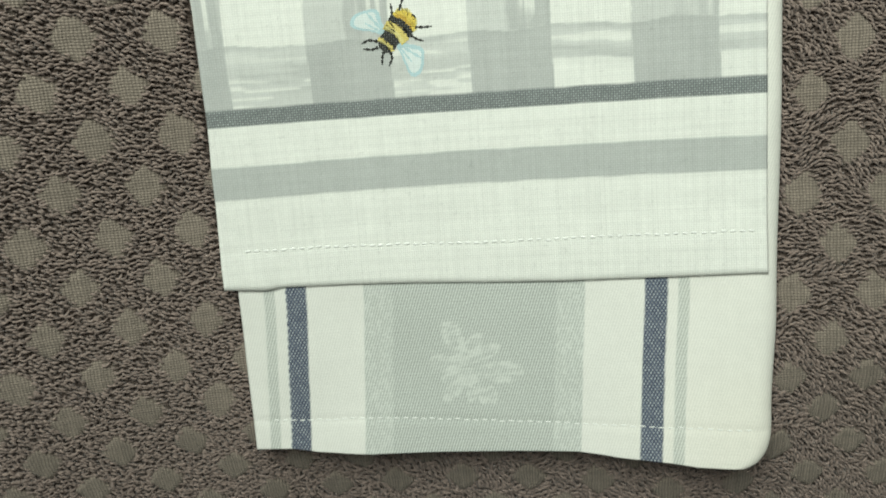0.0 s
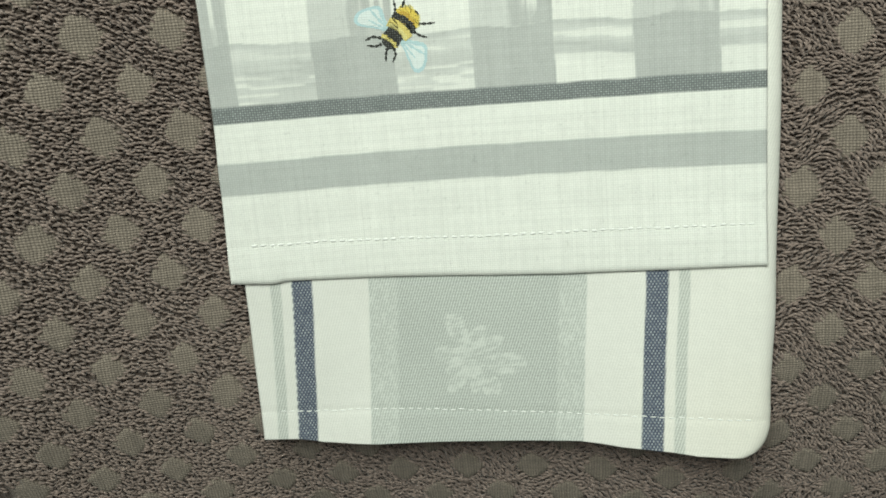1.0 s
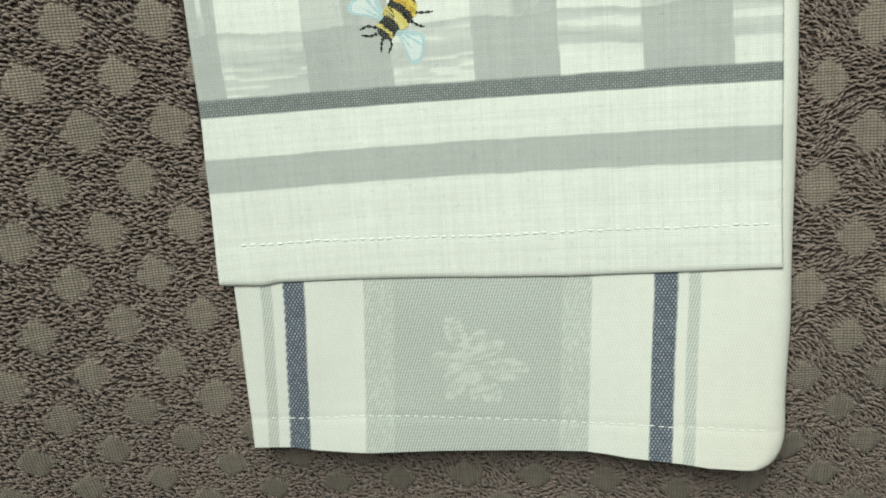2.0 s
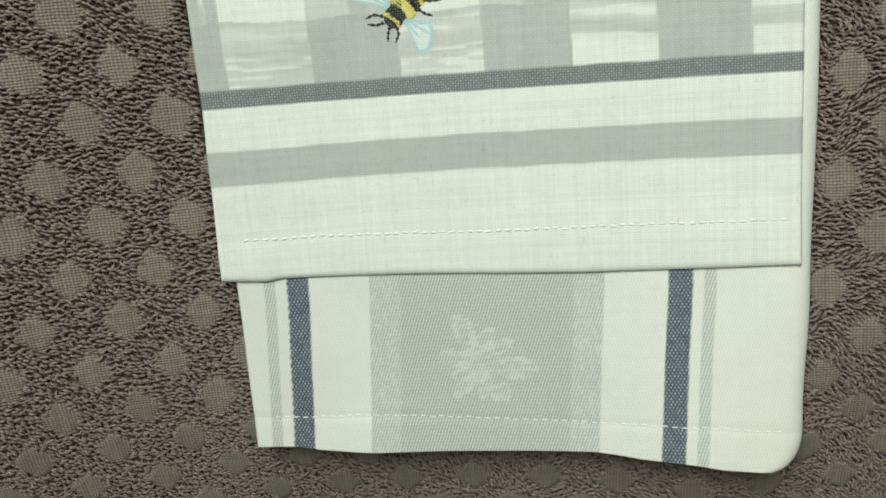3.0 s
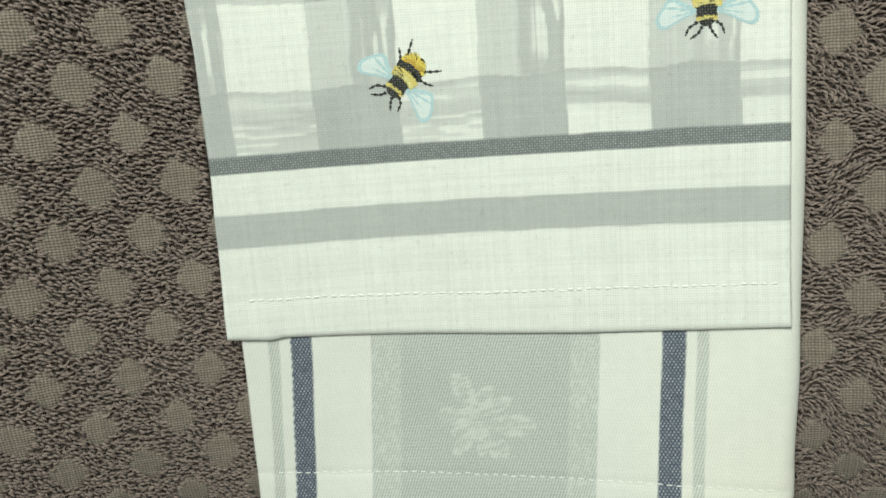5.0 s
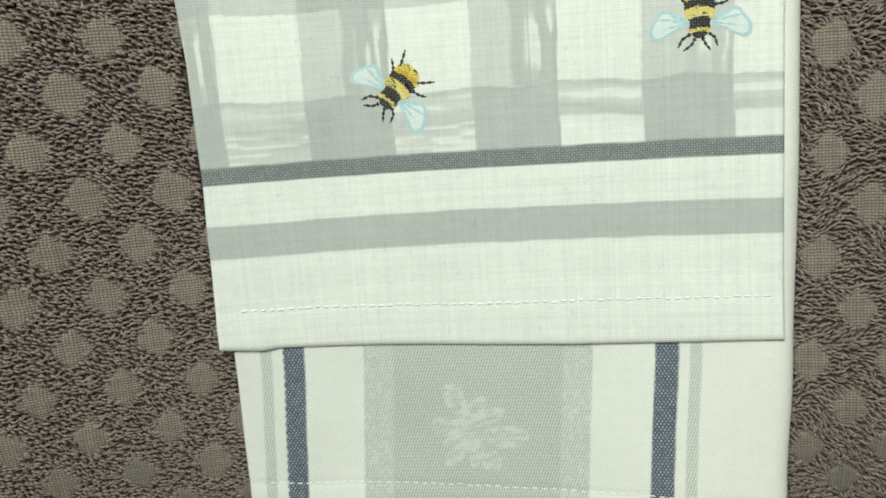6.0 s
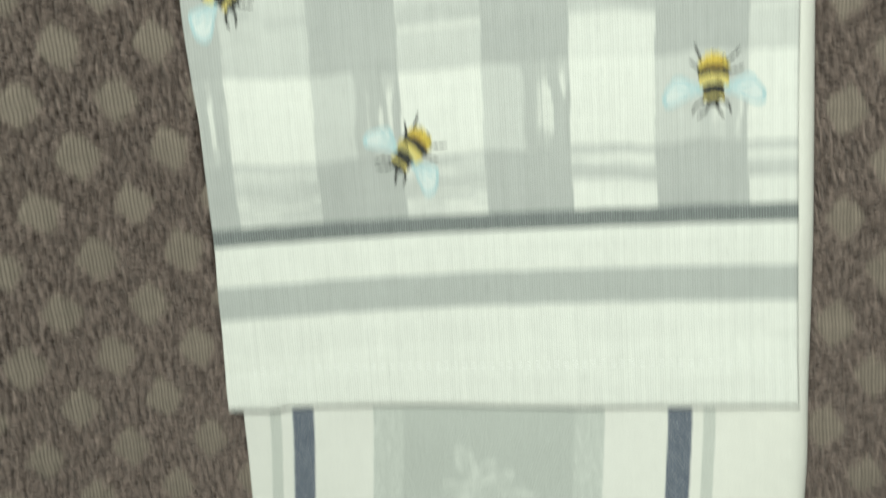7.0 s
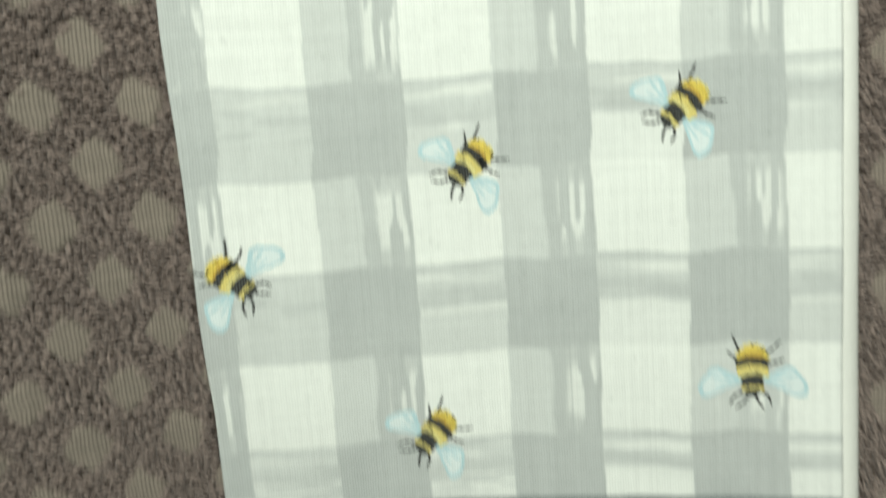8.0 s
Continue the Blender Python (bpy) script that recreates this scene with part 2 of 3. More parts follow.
FLOOR_Z = -0.45
box("floor", (-1.9, -1.9, FLOOR_Z - 0.1), (1.9, 2.1, FLOOR_Z), painted("floor_paint", (0.35, 0.30, 0.25)), "plain floor of the room", "floor")
box("ceiling", (-1.9, -1.9, 2.4), (1.9, 2.1, 2.5), WALL_PAINT, "plain grey painted ceiling", "ceiling")
box("wall_north", (-1.9, 2.1, FLOOR_Z), (1.9, 2.2, 2.5), WALL_PAINT, "plain grey painted wall", "wall")
box("wall_south", (-1.9, -2.0, FLOOR_Z), (1.9, -1.9, 2.5), WALL_PAINT, "plain grey painted wall", "wall")
box("wall_east", (1.9, -2.0, FLOOR_Z), (2.0, 2.2, 2.5), WALL_PAINT, "plain grey painted wall", "wall")
box("wall_west", (-2.0, -2.0, FLOOR_Z), (-1.9, 2.2, 2.5), WALL_PAINT, "plain grey painted wall", "wall")


def soft_base():
    """A padded base with the dip that carries the towels."""
    xs = np.r_[np.linspace(-0.7, -0.3, 6), np.linspace(-0.28, 0.28, 57), np.linspace(0.3, 0.7, 6)]
    ys = np.r_[np.linspace(-0.7, -0.3, 6), np.linspace(-0.28, 0.38, 67), np.linspace(0.4, 0.8, 6)]
    x, y = np.meshgrid(xs, ys)
    z = ground_z(x, y) - math.tan(DROOP) * 0.14 * np.tanh(past_edge(x, y) / 0.14) - 0.006
    n = x.size
    verts = np.stack([x, y, z], -1).reshape(-1, 3)
    rim = np.r_[np.arange(len(xs)), np.arange(1, len(ys)) * len(xs) + len(xs) - 1, (len(ys) - 1) * len(xs) + np.arange(len(xs) - 2, -1, -1), np.arange(len(ys) - 2, 0, -1) * len(xs)]
    low = verts[rim].copy()
    low[:, 2] = FLOOR_Z
    k = np.arange(len(rim))
    k2 = (k + 1) % len(rim)
    sides = np.stack([rim[k2], rim[k], n + k, n + k2], -1)
    me = mesh_of("ground", np.r_[verts, low], np.r_[grid_faces(len(ys), len(xs)), sides], SHEET)
    return tagged(new("ground", me), "plain padded surface that carries the towels", "ground", kind="structure")


soft_base()


def revolve(name, rings, material, around, turn=48):
    bm = bmesh.new()
    loops = []
    for r, z in rings:
        loops.append([bm.verts.new((r * math.cos(a), r * math.sin(a), z)) for a in np.linspace(0, 2 * math.pi, turn, endpoint=False)] if r else [bm.verts.new((0, 0, z))])
    for a, b in zip(loops, loops[1:]):
        for k in range(turn):
            quad = [a[k % len(a)], a[(k + 1) % len(a)], b[(k + 1) % len(b)], b[k % len(b)]]
            bm.faces.new(list(dict.fromkeys(quad)))
    bm.transform(around)
    me = bpy.data.meshes.new(name)
    bm.to_mesh(me)
    bm.free()
    me.materials.append(material)
    for p in me.polygons:
        p.use_smooth = True
    return me


# invented fitting around the area light; it stays out of view
def hanging_lamp():
    lamp_thing = tagged(new("added_pendant_lamp"), "unseen white enamel pendant lamp, added on the ceiling to light the towels", "lamp")
    tilt = look(LAMP_AT, (0.0, 0.05, 0.0))
    rings = [(0.03, 0.15), (0.13, 0.130), (0.23, 0.08), (0.300, 0.0), (0.310, -0.012), (0.302, -0.012), (0.290, 0.002), (0.220, 0.07), (0.125, 0.12), (0.0, 0.130)]
    part("shade", revolve("shade", rings, LAMP_WHITE, tilt), lamp_thing)
    top = tilt @ Vector((0, 0, 0.14))
    cord = revolve("cord", [(0.003, 0.0), (0.003, 2.4 - top.z)], LAMP_WHITE, Matrix.Translation(top), 8)
    part("cord", cord, lamp_thing)
    return lamp_thing


hanging_lamp()

# ---- bath towel: grey-brown terry with flat woven dots ----
DOT_X, DOT_Y = 0.0230, 0.0302
DOT_AT = (-0.1130, 0.0792)


def dot_shift(x, y):
    """How the towel is pushed out of shape, as an offset of its dots."""
    dy = 0.003 * smooth(-0.112, -0.085, x) * smooth(-0.02, -0.06, y)
    dy = dy + 0.0042 * smooth(-0.06, 0.0, x) * smooth(0.06, 0.025, x) * smooth(-0.05, -0.065, y)
    dx = 0.0065 * smooth(0.05, 0.1, x) * smooth(-0.03, 0.055, y) - 0.002 * smooth(-0.07, -0.04, x) * smooth(-0.055, -0.07, y)
    return dx, dy


def dot_centres():
    out = []
    for j in range(-14, 15):
        for i in range(-12, 24):
            x = DOT_AT[0] + DOT_X * (i + 0.5 * (j % 2))
            y = DOT_AT[1] + DOT_Y * 0.5 * j
            if abs(x) < 0.26 and -0.26 < y < 0.36:
                dx, dy = dot_shift(np.array(x), np.array(y))
                out.append((x + float(dx), y + float(dy)))
    return np.array(out)


DOTS = dot_centres()
DOT_SIZE = np.random.RandomState(8).uniform(0.92, 1.06, len(DOTS))
DOT_TURN = np.random.RandomState(9).uniform(-0.25, 0.25, len(DOTS))


def dot_depth(x, y):
    """Under 1 inside a flat dot, over 1 in the pile."""
    shape = np.shape(x)
    x, y = np.ravel(x), np.ravel(y)
    best = np.full(x.size, 9.0)
    for (cx, cy), k, a in zip(DOTS, DOT_SIZE, DOT_TURN):
        near = np.nonzero((np.abs(x - cx) < 0.016) & (np.abs(y - cy) < 0.016))[0]
        if not len(near):
            continue
        dx, dy = x[near] - cx, y[near] - cy
        u, v = dx * math.cos(a) + dy * math.sin(a), dy * math.cos(a) - dx * math.sin(a)
        d = ((np.abs(u) / (0.0060 * k)) ** 1.22 + (np.abs(v) / (0.0071 * k)) ** 1.22) ** (1 / 1.22)
        best[near] = np.minimum(best[near], d)
    return best.reshape(shape)


TOWEL_X, TOWEL_Y = (-0.235, 0.215), (-0.185, 0.300)


def towel_top(x, y):
    return ground_z(x, y) + ripple(x, y, 3, 0.03, 0.0012) - 0.0002


bath_towel = tagged(new("bath_towel"), "grey-brown terry bath towel with flat woven dots, lying spread out", "towel")


def towel_ground():
    xs = np.r_[TOWEL_X[0] : -0.16 : 0.004, -0.16 : 0.135 : 0.0011, 0.135 : TOWEL_X[1] : 0.004]
    ys = np.r_[TOWEL_Y[0] : -0.10 : 0.004, -0.10 : 0.215 : 0.0011, 0.215 : TOWEL_Y[1] : 0.004]
    x, y = np.meshgrid(xs, ys)
    d = dot_depth(x, y)
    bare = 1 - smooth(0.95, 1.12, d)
    z = towel_top(x, y) - 0.0012 * (1 - bare) + (0.0003 + 0.0004 * smooth(-0.04, -0.07, y)) * bare
    out = past_edge(x, y)
    flat_x, flat_y = x, y
    y, z = y + out * (1 - math.cos(DROOP)), z - out * math.sin(DROOP)
    patch = ripple(x, y, 5, 0.02, 0.10)[..., None]
    # outside the dots the colour is darkened to stand in for shade between loops
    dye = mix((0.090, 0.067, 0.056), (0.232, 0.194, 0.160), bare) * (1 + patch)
    top = np.stack([x, y, z], -1).reshape(-1, 3)
    flat = np.stack([flat_x, flat_y], -1).reshape(-1, 2)
    dye = dye.reshape(-1, 3)
    low = np.stack([x, y, z - 0.0028], -1)[::6, ::6]
    faces = grid_faces(len(ys), len(xs))
    middle = flat[faces].mean(1)
    in_dot = bare.reshape(-1)[faces].mean(1) > 0.5
    owner = np.full(len(faces), -1)
    for k, (cx, cy) in enumerate(DOTS):
        seen = -0.165 < cx < 0.14 and -0.105 < cy < 0.22 and not (-0.072 < cx < 0.082 and cy > -0.05)
        if seen:
            owner[in_dot & (np.hypot(middle[:, 0] - cx, middle[:, 1] - cy) < 0.0095)] = k
    rest = np.r_[faces[owner < 0], grid_faces(low.shape[0], low.shape[1], len(top))[:, ::-1]]
    low_flat = low.reshape(-1, 3)
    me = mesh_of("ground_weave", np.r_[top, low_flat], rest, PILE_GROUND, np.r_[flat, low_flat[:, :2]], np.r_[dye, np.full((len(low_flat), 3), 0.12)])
    part("ground_weave", me, bath_towel, "flat woven ground under the loops, coloured dark as shade between them")
    for k in np.unique(owner[owner >= 0]):
        used, local = np.unique(faces[owner == k], return_inverse=True)
        me = mesh_of("woven_dot", top[used], local.reshape(-1, 4), PILE_GROUND, flat[used], dye[used])
        part("woven_dot", me, bath_towel, "flat woven dot without loops")


def towel_pile():
    """Standing loops of yarn between the dots, one curled tube each."""
    rng = np.random.RandomState(12)
    px, py = 0.00138, 0.00122
    gx, gy = np.meshgrid(np.arange(TOWEL_X[0] + 0.002, TOWEL_X[1] - 0.002, px), np.arange(TOWEL_Y[0] + 0.002, TOWEL_Y[1] - 0.002, py))
    gx[1::2] += px / 2
    x, y = gx.ravel(), gy.ravel()
    x, y = x + rng.uniform(-0.36, 0.36, x.size) * px, y + rng.uniform(-0.36, 0.36, x.size) * py
    inside = (x > -0.165) & (x < 0.14) & (y > -0.105) & (y < 0.22)
    keep = (inside | (rng.rand(x.size) < 0.2)) & (dot_depth(x, y) > 0.95 + rng.uniform(-0.14, 0.06, x.size))
    # left limit passes the cloth edge: bare dark ground there forms its shadow line
    under = (x > np.where(y < -0.002, -0.0792, -0.0824)) & (x < 0.0835) & (y > -0.0535)
    keep &= ~under
    x, y = x[keep], y[keep]
    n = x.size
    # loops lie along one slant where the towel is smooth, and in tufts where it was rubbed
    rubbed = 0.20 + 0.75 * smooth(0.06, 0.1, x) + 0.5 * smooth(-0.04, -0.07, y) * smooth(-0.08, 0.0, x)
    tuft = np.tanh(5 * (speck(x / 0.011, y / 0.011, 6) - 0.5)) + 0.6 * np.tanh(5 * (speck(x / 0.004, y / 0.004, 7) - 0.5))
    lie = -0.42 + 0.75 * rubbed * tuft + rng.normal(0, 0.24, n)
    size = rng.uniform(0.85, 1.2, n)
    rings, sides = 8, 5
    a = np.linspace(-0.15, math.pi + 0.25, rings)[None] + rng.uniform(-0.2, 0.2, n)[:, None]
    reach, rise = 0.00090 * size[:, None], 0.00160 * size[:, None] * rng.uniform(0.75, 1.1, n)[:, None]
    along = -np.cos(a) * reach
    up = np.sin(a) * rise
    tip = rng.uniform(0.15, 0.75, n)[:, None] * np.where(rng.rand(n) < 0.10, -1, 1)[:, None]
    side = np.sin(a) * rise * np.sin(tip) * 0.95 + (np.linspace(-0.5, 0.5, rings)[None]) * 0.0005
    up = up * np.cos(tip) + 0.0001
    c, s = np.cos(lie)[:, None], np.sin(lie)[:, None]
    base = towel_top(x, y)[:, None] - 0.0009
    path = np.stack([x[:, None] + along * c - side * s, y[:, None] + along * s + side * c, base + up], -1)
    way = np.gradient(path, axis=1)
    way /= np.linalg.norm(way, axis=-1, keepdims=True) + 1e-12
    ref = np.stack([-np.sin(lie), np.cos(lie), np.full(n, 0.35)], -1)[:, None]
    e1 = np.cross(way, np.broadcast_to(ref, way.shape))
    e1 /= np.linalg.norm(e1, axis=-1, keepdims=True) + 1e-12
    e2 = np.cross(way, e1)
    r = 0.00033 * rng.uniform(0.8, 1.2, n)[:, None, None, None] * np.array((0.7, 0.9, 1.05, 1.15, 1.15, 1.05, 0.9, 0.7))[None, :, None, None]
    th = np.linspace(0, 2 * math.pi, sides, endpoint=False)[None, None, :, None]
    out = past_edge(x, y)[:, None]
    path[..., 1] += out * (1 - math.cos(DROOP))
    path[..., 2] -= out * math.sin(DROOP)
    v = path[:, :, None] + r * (np.cos(th) * e1[:, :, None] + np.sin(th) * e2[:, :, None])
    k = np.arange(rings - 1)[:, None] * sides
    m = np.arange(sides)[None]
    one = np.stack([k + m, k + (m + 1) % sides, k + sides + (m + 1) % sides, k + sides + m], -1).reshape(-1, 4)
    faces = (np.arange(n)[:, None, None] * rings * sides + one[None]).reshape(-1, 4)
    me = mesh_of("looped_terry", v.reshape(-1, 3), faces, PILE)
    tagged(part("looped_terry", me, bath_towel, "looped grey-brown cotton pile"), kind="stuff")


towel_ground()
towel_pile()

# ---- lower tea towel: white with woven blue and grey stripes ----
striped = tagged(new("striped_tea_towel"), "folded white tea towel with woven blue and grey stripes", "tea towel")
LOW_Y0 = -0.0605


def low_left(y):
    return -0.0780 + ripple(y, 0 * y, 2, 0.02, 0.0008)


def low_right(y):
    straight = 0.0892 + 0.0024 * smooth(-0.03, 0.06, y) - 0.0022 * smooth(-0.015, -0.05, y)
    k = np.clip((-0.048 - y) / 0.0165, 0, 1)
    return straight - 0.0115 * (1 - (1 - 0.985 * k**2.5) ** (1 / 2.5))


def low_front(x):
    return np.interp(x, (-0.078, -0.066, -0.058, -0.048, -0.040, -0.02, 0.027, 0.034, 0.041, 0.058, 0.067, 0.078, 0.09), np.array((4.2, 3.2, 1.6, 0.8, 0.2, 0.6, 0.6, -0.2, -1.2, -2.5, -3.6, -4.0, -3.6)) * 0.001)


def low_seam(x):
    return np.interp(x, (-0.078, -0.06, -0.036, 0.0, 0.03, 0.058, 0.09), (-0.0455, -0.0470, -0.0472, -0.0490, -0.0502, -0.0510, -0.0522))


def low_top(x, y):
    z = ground_z(x, y) + 0.006 + ripple(x, y, 11, 0.018, 0.0006)
    z = z - 0.0002 * np.exp(-(((y - low_seam(x)) / 0.0014) ** 2))
    rise = np.interp(x, (-0.08, -0.06, -0.045, 0.0, 0.035, 0.06, 0.09), (0.0006, 0.0, 0.0010, 0.0003, 0.0, 0.0006, 0.0))
    return z + rise * smooth(-0.04, -0.062, y)


def band(v, a, b, soft=0.00025):
    return smooth(a - soft, a + soft, v) * (1 - smooth(b - soft, b + soft, v))


def low_dye(x, y):
    v = x - 0.066 * (y + 0.005) + ripple(y, 0 * x, 21, 0.004, 0.0003)
    fine = speck(x / 0.0006, y / 0.0006, 9)
    c = np.ones(x.shape + (3,)) * (0.795, 0.795, 0.745)
    warm = speck(x / 0.03, y / 0.03, 14)[..., None]
    c = c * (0.97 + 0.05 * warm) * (1 - np.array((0, 0.014, 0.04)) * (smooth(0.02, 0.09, x) * (0.5 + smooth(-0.02, -0.055, y)))[..., None])
    pale = (0.50, 0.53, 0.49)
    for a, b in ((-0.0693, -0.0660), (0.0602, 0.0636)):
        c = mix(c, pale, 0.72 * band(v, a, b))
    panel = band(v, -0.0379, 0.0320)
    c = mix(c, (0.525, 0.555, 0.518), 0.88 * panel)
    c = mix(c, (0.460, 0.487, 0.456), 0.55 * band(v, -0.0287, 0.0232, 0.0004))
    # woven flower, paler yarn floating on the twill
    fx, fy = (v + 0.0036) / 1.12, (y + 0.0302) / 1.12
    bloom = np.zeros(x.shape)
    for px, py, rx, ry, lean in ((-5.0, 7.9, 2.8, 6.0, 22), (0.3, 5.2, 2.2, 4.2, -35), (4.4, 3.3, 2.0, 4.2, -67), (9.0, -2.7, 3.3, 6.0, -90), (-7.7, 0.5, 2.6, 4.2, 80), (-5.7, -4.4, 1.8, 2.6, 80),
                                 (-5.2, -8.3, 2.2, 3.4, -45), (0.3, -8.7, 1.5, 2.6, 0), (3.5, -9.2, 1.5, 3.0, 17), (6.2, -9.3, 1.5, 2.8, 17), (-0.5, -1.0, 6.0, 5.6, 0)):
        co, si = math.cos(radians(lean)), math.sin(radians(lean))
        ex, ey = fx * 1000 - px, fy * 1000 - py
        d = np.hypot((ex * co + ey * si) / rx, (ey * co - ex * si) / ry)
        bloom = np.maximum(bloom, smooth(1.14, 0.88, d) * (0.55 + 0.45 * smooth(0.25, 0.7, d)))
    broken = smooth(0.3, 0.7, speck((x + 0.3 * y) / 0.0021, (y - 0.28 * x) / 0.00075, 17))
    fleck = smooth(0.55, 0.75, speck((x - 0.3 * y) / 0.0007, y / 0.0011, 18)) * panel * (1 - band(v, -0.0287, 0.0232, 0.0004))
    c = mix(c, (0.70, 0.725, 0.68), 0.42 * fleck)
    c = mix(c, (0.74, 0.765, 0.715), 0.56 * bloom * (0.2 + 0.8 * broken))
    for a, b in ((-0.0626, -0.0561), (0.0502, 0.0570)):
        k = band(v, a, b)
        c = mix(c, mix((0.052, 0.066, 0.112), (0.11, 0.13, 0.18), fine), k)
    dash = 0.8 * band(v, -0.0629, -0.0623, 0.0002) * smooth(-0.1, 0.5, np.sin(y * 2 * math.pi / 0.0026))
    return mix(c, (0.8, 0.82, 0.78), dash)


def low_body():
    w = 0.168
    xs = steps(0.0, w, 0.00042, 0.0016, 0.006, 0.00025) / w
    xs = np.clip(xs / xs[-1], 0, 1)
    ys = np.r_[steps(LOW_Y0, 0.006, 0.00042, 0.0022, 0.0, 0.00022), np.arange(0.008, 0.262, 0.004)]
    me = folded_sheet("folded_cloth", xs, ys, low_left, low_right, low_front, low_top, 0.0046, (0.0014, 0.0062, 0.0010), JACQUARD, low_dye)
    part("folded_cloth", me, striped, "white twill with a pale grey panel and blue stripes")


low_body()

# ---- upper tea towel: white plain weave, printed ----
printed = tagged(new("printed_tea_towel"), "folded white tea towel printed with grey checks and stripes", "tea towel")
UP_Y0 = -0.0029


def up_left(y):
    return -0.0800 - 0.0008 * smooth(0.03, 0.005, y) - 0.0016 * smooth(0.14, 0.19, y) + 0.0008 * smooth(0.03, 0.06, y) * smooth(0.12, 0.08, y) + ripple(y, 0 * y, 8, 0.013, 0.0006)


def up_right(y):
    return 0.0862 + 0.0006 * smooth(0.0, 0.15, y) + ripple(y, 0 * y, 9, 0.02, 0.0003)


def up_front(x):
    return np.interp(x, (-0.081, -0.068, -0.064, -0.028, 0.0, 0.025, 0.05, 0.085), np.array((2.2, 0.9, 1.4, 0.2, -0.9, -1.4, -1.1, -0.5)) * 0.001)


def up_seam(x):
    return np.interp(x, (-0.08, -0.052, 0.0, 0.043, 0.086), (0.0114, 0.0111, 0.0094, 0.0097, 0.0100))


def up_top(x, y):
    z = ground_z(x, y) + 0.0076 + ripple(x, y, 31, 0.022, 0.0006)
    z = z + 0.0003 * smooth(0.016, 0.006, y) - 0.00013 * np.exp(-(((y - up_seam(x)) / 0.0014) ** 2))
    return z + 0.0004 * smooth(-0.062, -0.066, x) * smooth(0.012, 0.0, y)


COL, ROW, COL_AT, ROW_AT = 0.04805, 0.0490, -0.0474, 0.0976


def strokes(u, v, seed, wide, long):
    """Dry brush marks, long along v."""
    return speck(u / wide, v / long, seed)


def up_dye(x, y):
    white = np.array((0.805, 0.815, 0.765))
    c = np.ones(x.shape + (3,)) * white
    light, mid, dark = np.array((0.615, 0.630, 0.600)), np.array((0.475, 0.490, 0.472)), np.array((0.445, 0.460, 0.445))
    wob = ripple(y, 0 * x, 41, 0.01, 0.0010) + ripple(y, 0 * x, 42, 0.002, 0.0003)
    wob2 = ripple(x, 0 * y, 43, 0.012, 0.0016) + ripple(x, 0 * y, 44, 0.002, 0.0003)
    cu, rv = (x + wob - COL_AT) / COL, (y + wob2 - ROW_AT) / ROW
    ci, ri = np.floor(cu), np.floor(rv)
    a, b = (cu - ci) * COL, (rv - ri) * ROW  # metres into the column and row of checks
    in_col = band(a, 0.0, 0.0246, 0.0002)
    in_row = band(b, 0.0, 0.0248, 0.0002)
    chk = smooth(0.0536, 0.0540, y)
    # upright strokes: even on one side, dry and streaky on the other
    split = 0.0118 + 0.0016 * (speck(ci * 3.1, y / 0.006, 51) - 0.5)
    heavy = smooth(-0.0006, 0.0006, a - split)
    gaps = smooth(0.50, 0.60, strokes(x, y, 53, 0.0013, 0.014)) * smooth(0.0145, 0.0165, a) * smooth(0.0250, 0.0236, a)
    ends = smooth(0.0, 0.004, np.abs(b - 0.0369) - 0.0075 + 0.004 * speck(x / 0.0012, ri * 5.3, 55))
    gaps = gaps * (1 - 0.75 * ends)
    edge = band(a, 0.0232, 0.0246, 0.0003) * (speck(y / 0.01, ci, 57) > 0.35)
    up = mix(light, mid, np.where((ci == 2) & (ri == -1), 0.35, 0.85) * heavy)
    up = mix(up, white, 0.8 * gaps)
    up = mix(up, mid * 0.97, 0.6 * edge)
    # level strokes: a thin line along the upper edge, dry pale streaks, a full dark stroke, then a wash that may run out
    b2 = 0.0248 - b + ripple(x, y, 62, 0.006, 0.0010)
    arm = np.clip(ci + 1, 0, 3).astype(int)
    full = np.array((0.18, 0.85, 0.95, 0.80))[arm]
    wash = np.array((1.0, 0.9, 0.22, 0.85))[arm]
    dry = smooth(0.44, 0.60, speck(x / 0.016, y / 0.0010, 61))
    line = band(b2, -0.001, 0.0014, 0.0004) * (0.35 + 0.65 * full)
    patchy = 0.45 + 0.55 * smooth(0.25, 0.6, speck(x / 0.007, y / 0.003, 68))
    line = line * patchy
    stroke = patchy * band(b2, 0.0066, 0.0117, 0.0005) * (0.65 + 0.35 * smooth(0.62, 0.4, speck(x / 0.012, y / 0.0008, 64)))
    level = mix(light, mid, np.maximum(0.65 * line, full * 0.8 * stroke))
    pale = band(b2, 0.0022, 0.0050, 0.0006) * dry * (0.3 + 0.7 * full) + 0.8 * full * band(b2, 0.0120, 0.0138, 0.0004) * smooth(0.4, 0.6, speck(x / 0.012, ri * 3.7, 66))
    level = mix(level, white, 0.8 * np.clip(pale, 0, 1))
    level = mix(level, white, (1 - wash) * smooth(0.0124, 0.0132, b2))
    wisp = smooth(0.60, 0.72, speck(x / 0.008, y / 0.0012, 67)) * band(b2, 0.006, 0.014, 0.001) * (arm == 0)
    level = mix(level, mid, 0.5 * wisp)
    low_row = smooth(0.0640, 0.0630, y + wob2)
    ragged = smooth(0.42, 0.58, speck(x / 0.009, y / 0.0011, 63))
    level = mix(level, white, low_row * 0.8 * np.maximum(ragged * 0.9, band(a, 0.0246, 0.048, 0.0004) * (ci >= 1)))
    both = mix(mid, dark, 0.55 * smooth(0.3, 0.7, speck(x / 0.01, y / 0.01, 65)))
